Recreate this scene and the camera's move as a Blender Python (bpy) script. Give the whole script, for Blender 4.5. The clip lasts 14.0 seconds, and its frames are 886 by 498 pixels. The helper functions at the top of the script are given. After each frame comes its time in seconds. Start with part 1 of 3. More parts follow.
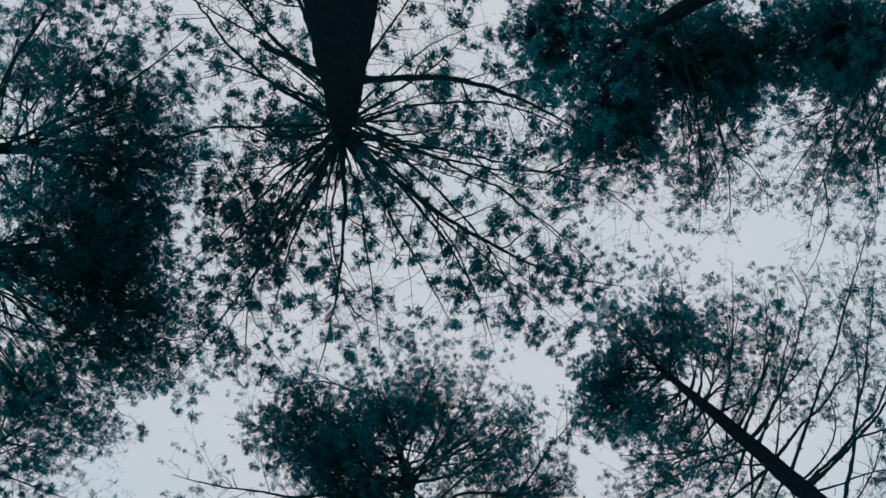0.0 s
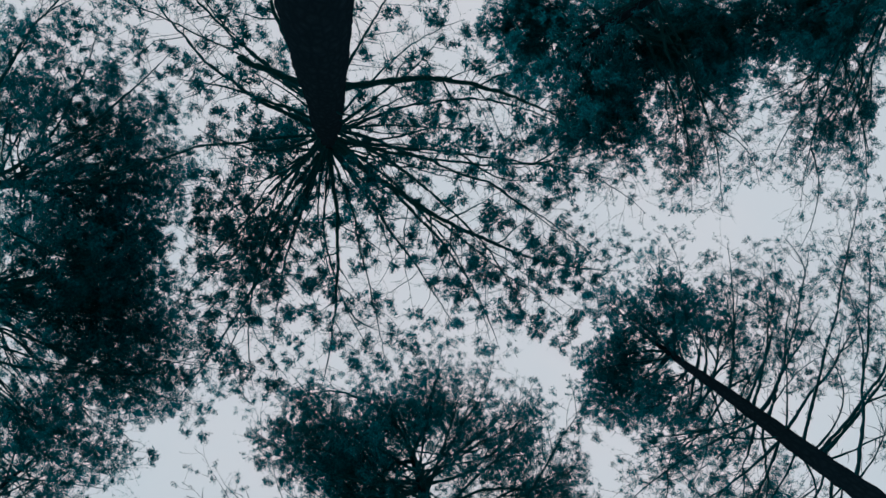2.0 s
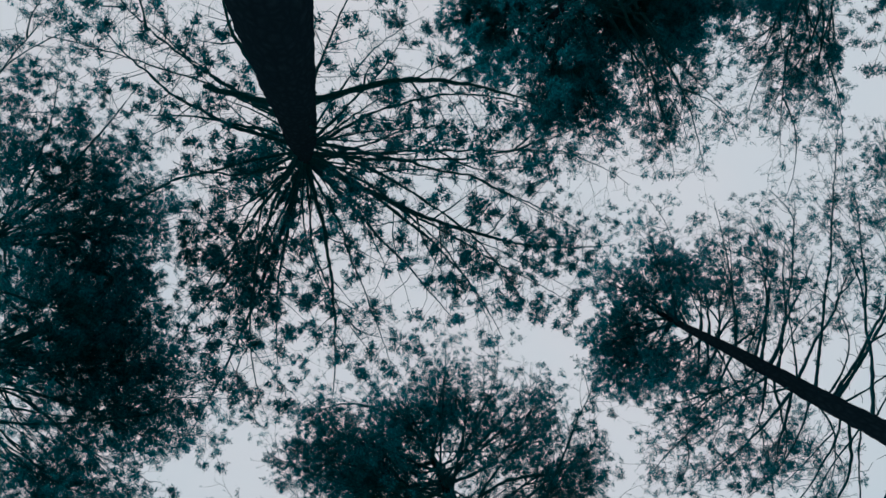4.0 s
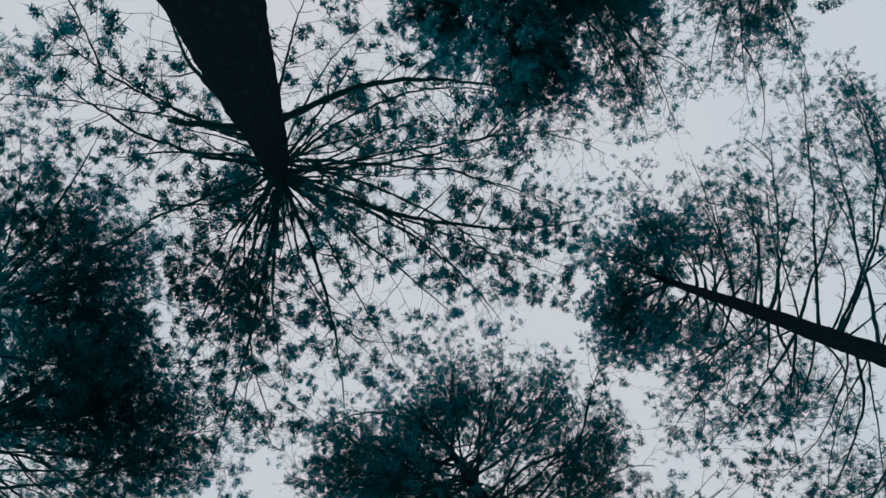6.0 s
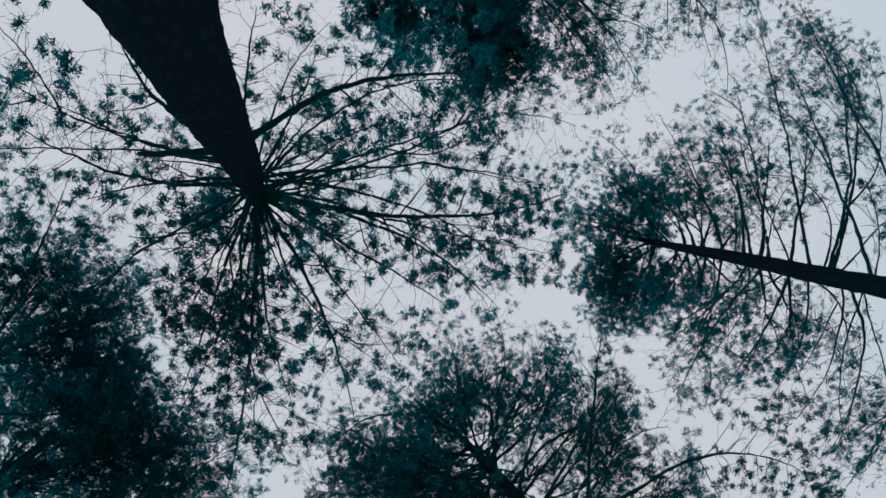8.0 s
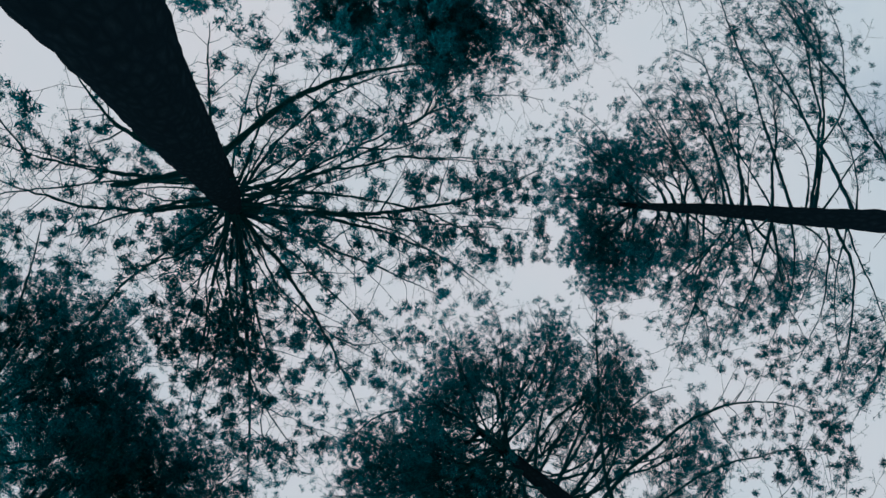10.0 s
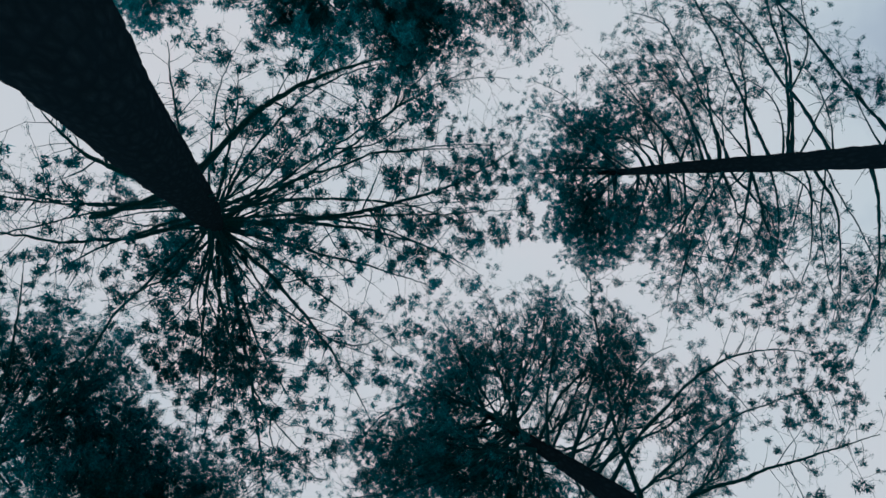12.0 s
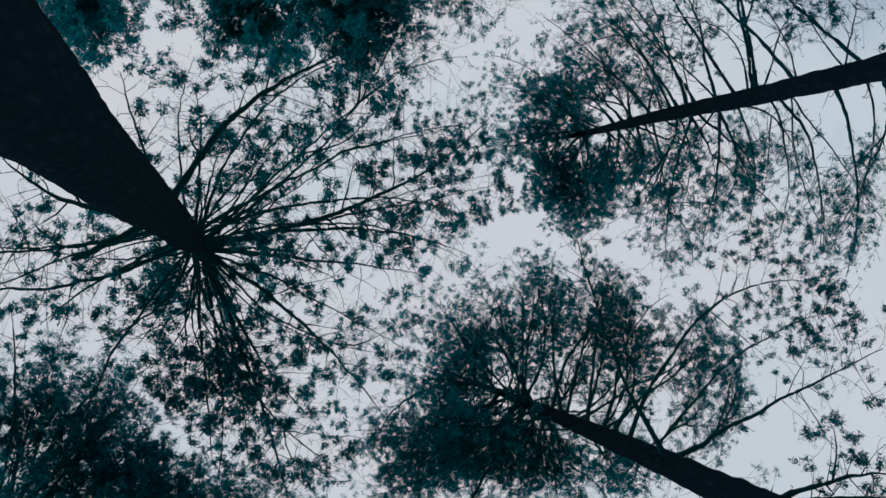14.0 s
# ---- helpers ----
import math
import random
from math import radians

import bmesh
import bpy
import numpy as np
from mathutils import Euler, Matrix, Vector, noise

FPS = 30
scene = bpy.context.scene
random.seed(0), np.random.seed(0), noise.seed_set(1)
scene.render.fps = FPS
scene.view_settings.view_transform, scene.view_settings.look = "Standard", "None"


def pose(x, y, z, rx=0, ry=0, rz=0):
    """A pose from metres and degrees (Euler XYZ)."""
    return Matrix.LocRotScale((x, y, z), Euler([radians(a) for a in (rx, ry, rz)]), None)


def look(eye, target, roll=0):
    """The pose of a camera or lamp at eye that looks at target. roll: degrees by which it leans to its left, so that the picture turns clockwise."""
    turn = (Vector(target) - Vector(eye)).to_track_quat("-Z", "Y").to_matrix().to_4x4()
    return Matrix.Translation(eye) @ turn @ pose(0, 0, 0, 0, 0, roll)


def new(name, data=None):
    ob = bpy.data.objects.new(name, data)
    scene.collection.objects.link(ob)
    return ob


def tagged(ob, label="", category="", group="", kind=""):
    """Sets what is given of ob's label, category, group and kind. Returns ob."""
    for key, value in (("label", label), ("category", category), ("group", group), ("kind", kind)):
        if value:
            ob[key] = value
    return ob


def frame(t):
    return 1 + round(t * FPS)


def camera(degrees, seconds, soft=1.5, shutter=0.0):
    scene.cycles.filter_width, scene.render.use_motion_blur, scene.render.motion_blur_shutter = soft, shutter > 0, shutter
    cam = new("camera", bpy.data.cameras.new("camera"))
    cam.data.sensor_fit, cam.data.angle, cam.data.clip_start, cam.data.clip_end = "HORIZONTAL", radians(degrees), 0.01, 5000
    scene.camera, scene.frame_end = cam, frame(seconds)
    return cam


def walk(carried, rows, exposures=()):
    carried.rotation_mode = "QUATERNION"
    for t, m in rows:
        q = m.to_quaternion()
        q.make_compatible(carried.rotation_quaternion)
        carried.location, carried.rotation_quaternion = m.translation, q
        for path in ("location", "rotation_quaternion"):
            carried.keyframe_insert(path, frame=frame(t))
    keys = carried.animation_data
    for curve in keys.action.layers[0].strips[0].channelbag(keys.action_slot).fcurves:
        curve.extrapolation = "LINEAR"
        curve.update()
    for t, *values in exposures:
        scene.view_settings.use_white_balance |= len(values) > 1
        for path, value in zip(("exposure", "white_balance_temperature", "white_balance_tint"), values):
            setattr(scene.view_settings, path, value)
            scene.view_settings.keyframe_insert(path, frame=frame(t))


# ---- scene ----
cam = camera(57.99, 14.0, soft=1.5)
PATH = [
    (0, pose(0.000, 0.000, 1.500, 175.51, 5.20, 0.00)),
    (0.5, pose(0.002, -0.002, 1.502, 175.60, 5.34, 1.07)),
    (1, pose(0.004, -0.004, 1.505, 175.71, 5.48, 2.25)),
    (1.5, pose(0.003, -0.008, 1.510, 175.77, 5.60, 3.03)),
    (2, pose(0.002, -0.011, 1.514, 175.89, 5.88, 4.70)),
    (2.5, pose(-0.003, -0.016, 1.519, 176.06, 6.25, 6.93)),
    (3, pose(-0.006, -0.022, 1.526, 176.23, 6.55, 8.86)),
    (5.5, pose(-0.041, -0.052, 1.556, 177.17, 8.22, 19.00)),
    (6, pose(-0.045, -0.062, 1.564, 177.39, 8.59, 21.36)),
    (6.5, pose(-0.051, -0.068, 1.573, 177.59, 8.91, 23.29)),
    (7, pose(-0.061, -0.075, 1.584, 177.81, 9.30, 25.54)),
    (7.5, pose(-0.072, -0.084, 1.591, 178.01, 9.70, 27.75)),
    (8, pose(-0.076, -0.093, 1.597, 178.15, 10.04, 29.56)),
    (10.5, pose(-0.099, -0.128, 1.626, 178.97, 11.73, 39.00)),
    (11, pose(-0.105, -0.135, 1.633, 179.16, 12.03, 40.82)),
    (11.5, pose(-0.111, -0.142, 1.641, 179.39, 12.39, 43.04)),
    (12, pose(-0.119, -0.150, 1.647, 179.55, 12.63, 44.54)),
    (12.5, pose(-0.128, -0.155, 1.650, 179.81, 12.96, 46.87)),
    (13, pose(-0.134, -0.159, 1.650, 180.08, 13.27, 49.17)),
    (13.5, pose(-0.138, -0.162, 1.651, 180.33, 13.48, 51.20)),
    (14, pose(-0.139, -0.162, 1.652, 180.65, 13.71, 53.81)),
]
walk(cam, PATH)

# ---- sky and sun: a bright overcast afternoon ----
SUN_UP, SUN_ROUND = radians(48), radians(120)
world = bpy.data.worlds.new("overcast_sky")
scene.world = world
world.use_nodes = True
wn, wl = world.node_tree.nodes, world.node_tree.links
wn.clear()
sky = wn.new("ShaderNodeTexSky")
sky.sky_type = "NISHITA"
sky.sun_disc = False
sky.sun_elevation, sky.sun_rotation = SUN_UP, SUN_ROUND
clear = wn.new("ShaderNodeMix")
clear.data_type, clear.blend_type = "RGBA", "MULTIPLY"
clear.inputs["Factor"].default_value = 1.0
clear.inputs["B"].default_value = (0.10, 0.10, 0.10, 1)
place = wn.new("ShaderNodeTexCoord")
drift = wn.new("ShaderNodeTexNoise")
drift.noise_dimensions = "4D"
drift.inputs["W"].default_value = 246.42
drift.inputs["Scale"].default_value = 2.6
drift.inputs["Detail"].default_value = 5.0
drift.inputs["Roughness"].default_value = 0.55
cover = wn.new("ShaderNodeValToRGB")
cover.color_ramp.elements[0].position, cover.color_ramp.elements[0].color = 0.25, (0.55, 0.55, 0.55, 1)
cover.color_ramp.elements[1].position, cover.color_ramp.elements[1].color = 0.365, (0.97, 0.97, 0.97, 1)
tone = wn.new("ShaderNodeValToRGB")
tone.color_ramp.elements[0].position, tone.color_ramp.elements[0].color = 0.30, (0.512, 0.612, 0.680, 1)
tone.color_ramp.elements[1].position, tone.color_ramp.elements[1].color = 0.70, (0.632, 0.640, 0.684, 1)
cloud = wn.new("ShaderNodeMix")
cloud.data_type = "RGBA"
back = wn.new("ShaderNodeBackground")
back.inputs["Strength"].default_value = 1.0
out = wn.new("ShaderNodeOutputWorld")
wl.new(sky.outputs["Color"], clear.inputs["A"])
shift = wn.new("ShaderNodeMapping")
shift.inputs["Location"].default_value = (-0.084, 0.085, 0.020)
wl.new(place.outputs["Generated"], shift.inputs["Vector"])
wl.new(shift.outputs["Vector"], drift.inputs["Vector"])
wl.new(drift.outputs["Fac"], cover.inputs["Fac"])
wl.new(drift.outputs["Fac"], tone.inputs["Fac"])
wl.new(cover.outputs["Color"], cloud.inputs["Factor"])
wl.new(clear.outputs["Result"], cloud.inputs["A"])
wl.new(tone.outputs["Color"], cloud.inputs["B"])
wl.new(cloud.outputs["Result"], back.inputs["Color"])
wl.new(back.outputs["Background"], out.inputs["Surface"])

sun_data = bpy.data.lights.new("sun", "SUN")
sun_data.energy, sun_data.angle, sun_data.color = 1.5, radians(25), (1.0, 0.97, 0.93)
sun = new("sun", sun_data)
sun.matrix_world = look((0, 0, 30), (-math.sin(SUN_ROUND) * -1, math.cos(SUN_ROUND) * -1, 30 - math.tan(SUN_UP)))


# ---- materials ----
def material(name):
    m = bpy.data.materials.new(name)
    m.use_nodes = True
    n, l = m.node_tree.nodes, m.node_tree.links
    return m, n, l, n["Principled BSDF"]


def ramp(n, low, high, a=0.3, b=0.7):
    r = n.new("ShaderNodeValToRGB")
    r.color_ramp.elements[0].position, r.color_ramp.elements[0].color = a, (*low, 1)
    r.color_ramp.elements[1].position, r.color_ramp.elements[1].color = b, (*high, 1)
    return r


def bark_material(name, low, high, size):
    m, n, l, shader = material(name)
    where = n.new("ShaderNodeTexCoord")
    stretch = n.new("ShaderNodeMapping")
    stretch.inputs["Scale"].default_value = (1, 1, 0.3)
    plates = n.new("ShaderNodeTexVoronoi")
    plates.feature = "DISTANCE_TO_EDGE"
    plates.inputs["Scale"].default_value = size
    grain = n.new("ShaderNodeTexNoise")
    grain.inputs["Scale"].default_value, grain.inputs["Detail"].default_value = size * 4, 8
    blend = n.new("ShaderNodeMath")
    blend.operation = "MULTIPLY"
    colour = ramp(n, low, high, 0.02, 0.30)
    bump = n.new("ShaderNodeBump")
    bump.inputs["Strength"].default_value, bump.inputs["Distance"].default_value = 0.8, 0.02
    l.new(where.outputs["Object"], stretch.inputs["Vector"])
    l.new(stretch.outputs["Vector"], plates.inputs["Vector"])
    l.new(stretch.outputs["Vector"], grain.inputs["Vector"])
    l.new(plates.outputs["Distance"], blend.inputs[0])
    l.new(grain.outputs["Fac"], blend.inputs[1])
    l.new(blend.outputs["Value"], colour.inputs["Fac"])
    l.new(blend.outputs["Value"], bump.inputs["Height"])
    matte = n.new("ShaderNodeBsdfDiffuse")
    matte.inputs["Roughness"].default_value = 0.8
    n.remove(shader)
    l.new(colour.outputs["Color"], matte.inputs["Color"])
    l.new(bump.outputs["Normal"], matte.inputs["Normal"])
    l.new(matte.outputs["BSDF"], n["Material Output"].inputs["Surface"])
    return m


def needle_material(name, low, high, through_it):
    m, n, l, shader = material(name)
    one = n.new("ShaderNodeObjectInfo")
    isle = n.new("ShaderNodeNewGeometry")
    mean = n.new("ShaderNodeMath")
    mean.operation = "ADD"
    half = n.new("ShaderNodeMath")
    half.operation = "MULTIPLY"
    half.inputs[1].default_value = 0.5
    colour = ramp(n, low, high, 0.1, 0.9)
    thin = n.new("ShaderNodeBsdfTranslucent")
    mix = n.new("ShaderNodeMixShader")
    mix.inputs["Fac"].default_value = through_it
    l.new(one.outputs["Random"], mean.inputs[0])
    l.new(isle.outputs["Random Per Island"], mean.inputs[1])
    l.new(mean.outputs["Value"], half.inputs[0])
    l.new(half.outputs["Value"], colour.inputs["Fac"])
    l.new(colour.outputs["Color"], shader.inputs["Base Color"])
    l.new(colour.outputs["Color"], thin.inputs["Color"])
    shader.inputs["Roughness"].default_value = 0.6
    shader.inputs["Specular IOR Level"].default_value = 0.02
    l.new(shader.outputs["BSDF"], mix.inputs[1])
    l.new(thin.outputs["BSDF"], mix.inputs[2])
    l.new(mix.outputs["Shader"], n["Material Output"].inputs["Surface"])
    return m


def litter_material():
    m, n, l, shader = material("needle_litter")
    where = n.new("ShaderNodeTexCoord")
    broad = n.new("ShaderNodeTexNoise")
    broad.inputs["Scale"].default_value, broad.inputs["Detail"].default_value = 0.6, 6
    fine = n.new("ShaderNodeTexNoise")
    fine.inputs["Scale"].default_value, fine.inputs["Detail"].default_value = 45, 6
    mul = n.new("ShaderNodeMath")
    mul.operation = "MULTIPLY"
    # Floor is unseen; litter brightness and moss share are set for bounced light.
    litter = ramp(n, (0.060, 0.046, 0.030), (0.26, 0.195, 0.125), 0.12, 0.42)
    moss = ramp(n, (0.028, 0.050, 0.022), (0.10, 0.16, 0.07), 0.12, 0.42)
    patch = ramp(n, (0, 0, 0), (1, 1, 1), 0.36, 0.50)
    colour = n.new("ShaderNodeMix")
    colour.data_type = "RGBA"
    bump = n.new("ShaderNodeBump")
    bump.inputs["Strength"].default_value, bump.inputs["Distance"].default_value = 0.6, 0.03
    l.new(where.outputs["Object"], broad.inputs["Vector"])
    l.new(where.outputs["Object"], fine.inputs["Vector"])
    l.new(broad.outputs["Fac"], mul.inputs[0])
    l.new(fine.outputs["Fac"], mul.inputs[1])
    l.new(mul.outputs["Value"], litter.inputs["Fac"])
    l.new(mul.outputs["Value"], moss.inputs["Fac"])
    l.new(broad.outputs["Fac"], patch.inputs["Fac"])
    l.new(patch.outputs["Color"], colour.inputs["Factor"])
    l.new(litter.outputs["Color"], colour.inputs["A"])
    l.new(moss.outputs["Color"], colour.inputs["B"])
    l.new(fine.outputs["Fac"], bump.inputs["Height"])
    l.new(colour.outputs["Result"], shader.inputs["Base Color"])
    l.new(bump.outputs["Normal"], shader.inputs["Normal"])
    shader.inputs["Roughness"].default_value = 0.95
    return m


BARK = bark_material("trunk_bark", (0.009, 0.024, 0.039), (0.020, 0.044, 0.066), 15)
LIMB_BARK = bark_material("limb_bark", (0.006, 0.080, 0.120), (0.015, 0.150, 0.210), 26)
NEEDLES = needle_material("dim_needles", (0.0012, 0.084, 0.113), (0.0025, 0.130, 0.170), 0.76)
# Lighter copy for outer needles: the sky-lit fringe is put into its colour.
LIT_NEEDLES = needle_material("lit_needles", (0.002, 0.190, 0.242), (0.004, 0.265, 0.334), 0.86)
LITTER = litter_material()


# ---- ground ----
def ground():
    bm = bmesh.new()
    rings = [0.0, 1, 2, 3, 4.5, 6, 8, 10, 13, 17, 22, 30, 45, 80, 160, 400, 1200, 3000]
    around = 48
    rows = []
    for r in rings:
        row = []
        for k in range(around if r else 1):
            a = 2 * math.pi * k / around
            x, y = r * math.cos(a), r * math.sin(a)
            z = 0.07 * noise.noise((x * 0.5, y * 0.5, 0)) + 0.25 * noise.noise((x * 0.06, y * 0.06, 3)) * min(1, r / 20)
            row.append(bm.verts.new((x, y, z)))
        rows.append(row)
    for k in range(around):
        bm.faces.new((rows[0][0], rows[1][k], rows[1][(k + 1) % around]))
    for low, high in zip(rows[1:], rows[2:]):
        for k in range(around):
            bm.faces.new((low[k], high[k], high[(k + 1) % around], low[(k + 1) % around]))
    for f in bm.faces:
        f.smooth = True
    me = bpy.data.meshes.new("ground")
    bm.to_mesh(me)
    bm.free()
    me.materials.append(LITTER)
    return tagged(new("ground", me), "brown needle litter and green moss on the forest floor", "ground", kind="structure")


ground()

# ---- pine trees ----
rng = random.Random(7)


def mesh_object(name, verts, faces, mat, parent, smooth=True):
    me = bpy.data.meshes.new(name)
    me.from_pydata(verts, [], faces)
    me.materials.append(mat)
    if smooth:
        me.polygons.foreach_set("use_smooth", [True] * len(me.polygons))
    ob = new(name, me)
    ob.parent = parent
    return ob


def tube(verts, faces, points, radii, sides):
    """Adds a tapering, closed tube along the points."""
    first = len(verts)
    for i, p in enumerate(points):
        d = (points[min(i + 1, len(points) - 1)] - points[max(i - 1, 0)]).normalized()
        u = d.orthogonal().normalized()
        v = d.cross(u)
        for k in range(sides):
            a = 2 * math.pi * k / sides
            verts.append(p + (u * math.cos(a) + v * math.sin(a)) * radii[i])
    for i in range(len(points) - 1):
        for k in range(sides):
            a, b = first + i * sides + k, first + i * sides + (k + 1) % sides
            faces.append((a, b, b + sides, a + sides))
    faces.append(tuple(first + k for k in reversed(range(sides))))
    faces.append(tuple(first + (len(points) - 1) * sides + k for k in range(sides)))


def tuft_shape(seed, shoots, dim, lit, wide=1.0, reach=1.0, loose=1.0):
    """The needles at a twig's end: short shoots along +z, each with broad dim bundles at its core and thin lighter ones
    all round, their colour holding the lit fringe. Their corners as triples of points, and 0 for each dim one, 1 for
    each lighter one."""
    r = random.Random(seed)
    tris, lit_flags = [], []
    for k in range(shoots):
        core = Vector((r.gauss(0, 0.042), r.gauss(0, 0.042), r.gauss(0, 0.03))) * loose if k else Vector()
        lean = (core * 5 + Vector((r.gauss(0, 0.2), r.gauss(0, 0.2), 1))).normalized()
        full = r.uniform(0.75, 1.2)
        for i in range(dim + lit):
            is_lit = int(i >= dim)
            d = (lean * r.uniform(-0.1, 0.7) + Vector((r.gauss(0, 1), r.gauss(0, 1), r.gauss(0, 1))).normalized()).normalized()
            start = core + lean * r.uniform(-0.05, 0.03) + Vector((r.gauss(0, 0.02), r.gauss(0, 0.02), r.gauss(0, 0.01)))
            long = (r.triangular(0.045, 0.12, 0.08) if is_lit else r.triangular(0.02, 0.07, 0.04)) * full * reach
            side = d.cross(Vector((r.uniform(-1, 1), r.uniform(-1, 1), r.uniform(-1, 1)))).normalized() * (r.uniform(0.0022, 0.0034) if is_lit else r.uniform(0.0066, 0.0100)) * wide
            tris += [start + side, start - side, start + d * long]
            lit_flags.append(is_lit)
    return np.array([tuple(p) for p in tris]), lit_flags


TUFTS = [tuft_shape(s, n, 19, 13, 1.2) for s, n in enumerate((3, 2, 3, 2, 4, 3, 2, 3))]
LIGHT_TUFTS = [tuft_shape(s + 20, n, 9, 10, 1.2) for s, n in enumerate((3, 2, 4, 3, 3, 2, 3, 4))]
DENSE_TUFTS = [tuft_shape(s + 60, n, 9, 9, 1.5) for s, n in enumerate((3, 2, 3, 3, 2, 2, 3, 4))]
SPRIGS = [tuft_shape(s + 40, n, 3, 4, 1.1, 0.7, 1.2) for s, n in enumerate((2, 1, 2, 3, 1, 2, 1, 3))]
TUFT_MESHES = []
for shape, lit_flags in TUFTS:
    me = bpy.data.meshes.new("needle_tuft")
    me.from_pydata([tuple(p) for p in shape], [], [(i, i + 1, i + 2) for i in range(0, len(shape), 3)])
    me.materials.append(NEEDLES)
    me.materials.append(LIT_NEEDLES)
    me.polygons.foreach_set("material_index", lit_flags)
    TUFT_MESHES.append(me)

APART = 300


class Pine:
    """One pine: an Empty at its foot, a trunk, limbs, tufts on the limbs, and the rest of its needles."""

    def __init__(self, foot, top, radii, label, kink=0.06, fluff=0.95, clump=2, rings=110, sides=20, stubs=0, near=False, lift=1.0):
        self.foot, self.top, self.radii, self.kink = Vector(foot), Vector(top), radii, kink
        self.fluff, self.clump, self.rings, self.sides, self.stubs = fluff, clump, rings, sides, stubs
        self.near, self.lift = near, lift
        rng.seed(round(abs(foot[0]) * 100) + 1000 * round(abs(foot[1]) * 10))
        self.root = tagged(new("pine_tree"), label, "tree", "pines of the grove")
        self.root.location = self.foot
        self.phase = rng.uniform(0, 50)
        self.loose, self.lit_flags, self.apart = [], [], 0
        self.trunk()

    def axis(self, h):
        s = h / self.top.z
        p = self.foot.lerp(self.top, s) - self.foot
        w = self.kink * min(1, h / 4)
        return p + Vector((noise.noise((h * 0.22, self.phase, 0)), noise.noise((h * 0.22, self.phase, 9)), 0)) * w

    def radius(self, h):
        s, n = h / self.top.z, len(self.radii) - 1
        i = min(n - 1, int(s * n))
        return self.radii[i] + (self.radii[i + 1] - self.radii[i]) * (s * n - i)

    def trunk(self):
        verts, faces = [], []
        rings, sides = self.rings, self.sides
        for i in range(rings + 1):
            h = -0.15 + (self.top.z + 0.15) * i / rings
            c, r = self.axis(max(h, 0)), self.radius(max(h, 0))
            r *= 1 + 0.5 * math.exp(-max(h, 0) * 2.5)
            for k in range(sides):
                a = 2 * math.pi * k / sides
                q = Vector((math.cos(a), math.sin(a), 0))
                rough = 1 + 0.07 * noise.noise((q.x * 2.5 + self.phase, q.y * 2.5, h * 1.3)) + (0.06 if self.sides > 30 else 0.13) * noise.noise((q.x * 3, q.y * 3 + self.phase, h * 4.5)) + 0.05 * noise.noise((q.x * 16, q.y * 16, h * 11 + self.phase))
                verts.append(Vector((c.x, c.y, h)) + q * r * rough)
        for i in range(rings):
            for k in range(sides):
                a, b = i * sides + k, i * sides + (k + 1) % sides
                faces.append((a, b, b + sides, a + sides))
        faces.append(tuple(rings * sides + k for k in range(sides)))
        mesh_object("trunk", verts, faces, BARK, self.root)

    def limb(self, h, az, reach, rise, bend=0.0, r=0.04, leafy=1.0, bare=0.3, spread=1.0, taper=0.75, start=None):
        """A limb that leaves the trunk at height h towards az (degrees), with branches, twigs and tufts."""
        a = radians(az)
        out, side = Vector((math.cos(a), math.sin(a), 0)), Vector((-math.sin(a), math.cos(a), 0))
        start = self.axis(h) if start is None else start
        mid = start + out * reach * 0.5 + side * bend * reach * 2 + Vector((0, 0, rise * 0.35))
        end = start + out * reach + Vector((0, 0, rise))
        steps = max(10, int(reach * (18 if self.near else 12)))
        seed = rng.uniform(0, 99)
        pts, radii = [], []
        for i in range(steps + 1):
            s = i / steps
            p = start * (1 - s) ** 2 + mid * (2 * s * (1 - s)) + end * s * s
            w = 0.07 * min(1.0, reach / 3) * math.sin(math.pi * min(1, s * 1.2 + 0.05))
            q = s * reach
            p = p + Vector((noise.noise((q * 1.3, seed, 0)), noise.noise((q * 1.3, seed, 5)), noise.noise((q, seed, 8)))) * w
            p = p + Vector((noise.noise((q * 6, seed, 2)), noise.noise((q * 6, seed, 7)), 0)) * 0.02
            pts.append(p)
            radii.append(max(0.006, r * (1 - 0.999 * s) ** taper * (1 + 0.12 * noise.noise((q * 8, seed, 4)) + rng.uniform(-0.22, 0.32)) + 0.004) * (1 + 0.35 * math.exp(-s * reach * 4)))
        self.way = pts
        verts, faces, spots = [], [], []
        tube(verts, faces, pts, radii, 7 if self.near else 5)
        count = int(2.5 + reach * 2.4) if leafy else 0
        for i in range(count):
            s = bare + (0.97 - bare) * (i + rng.random()) / count
            j = min(steps - 1, int(s * steps))
            p, d = pts[j].lerp(pts[j + 1], s * steps - j), (pts[j + 1] - pts[j]).normalized()
            long = spread * rng.uniform(0.4, 1.0) * (0.45 + 0.34 * reach * (1 - 0.65 * s))
            self.branch(verts, faces, spots, p, self.aside(d, i, 0.5, 1.1), long, radii[j] * 0.42, leafy)
        if leafy:
            for i in range(int(3 + reach)):
                s = bare + (1 - bare) * rng.random()
                j = min(steps - 1, int(s * steps))
                self.twig(verts, faces, spots, pts[j], self.aside(pts[j + 1] - pts[j], i, 0.5, 1.3), rng.uniform(0.15, 0.5), 0.0055, leafy)
            self.cluster(spots, pts[-1], (pts[-1] - pts[-3]).normalized(), leafy)
        for i in range(int(reach * self.stubs)):
            s = rng.uniform(0.04, 0.9)
            j = min(steps - 1, int(s * steps))
            self.stub(verts, faces, pts[j], self.aside(pts[j + 1] - pts[j], rng.randrange(2), 0.7, 1.5), rng.triangular(0.04, 0.26, 0.08))
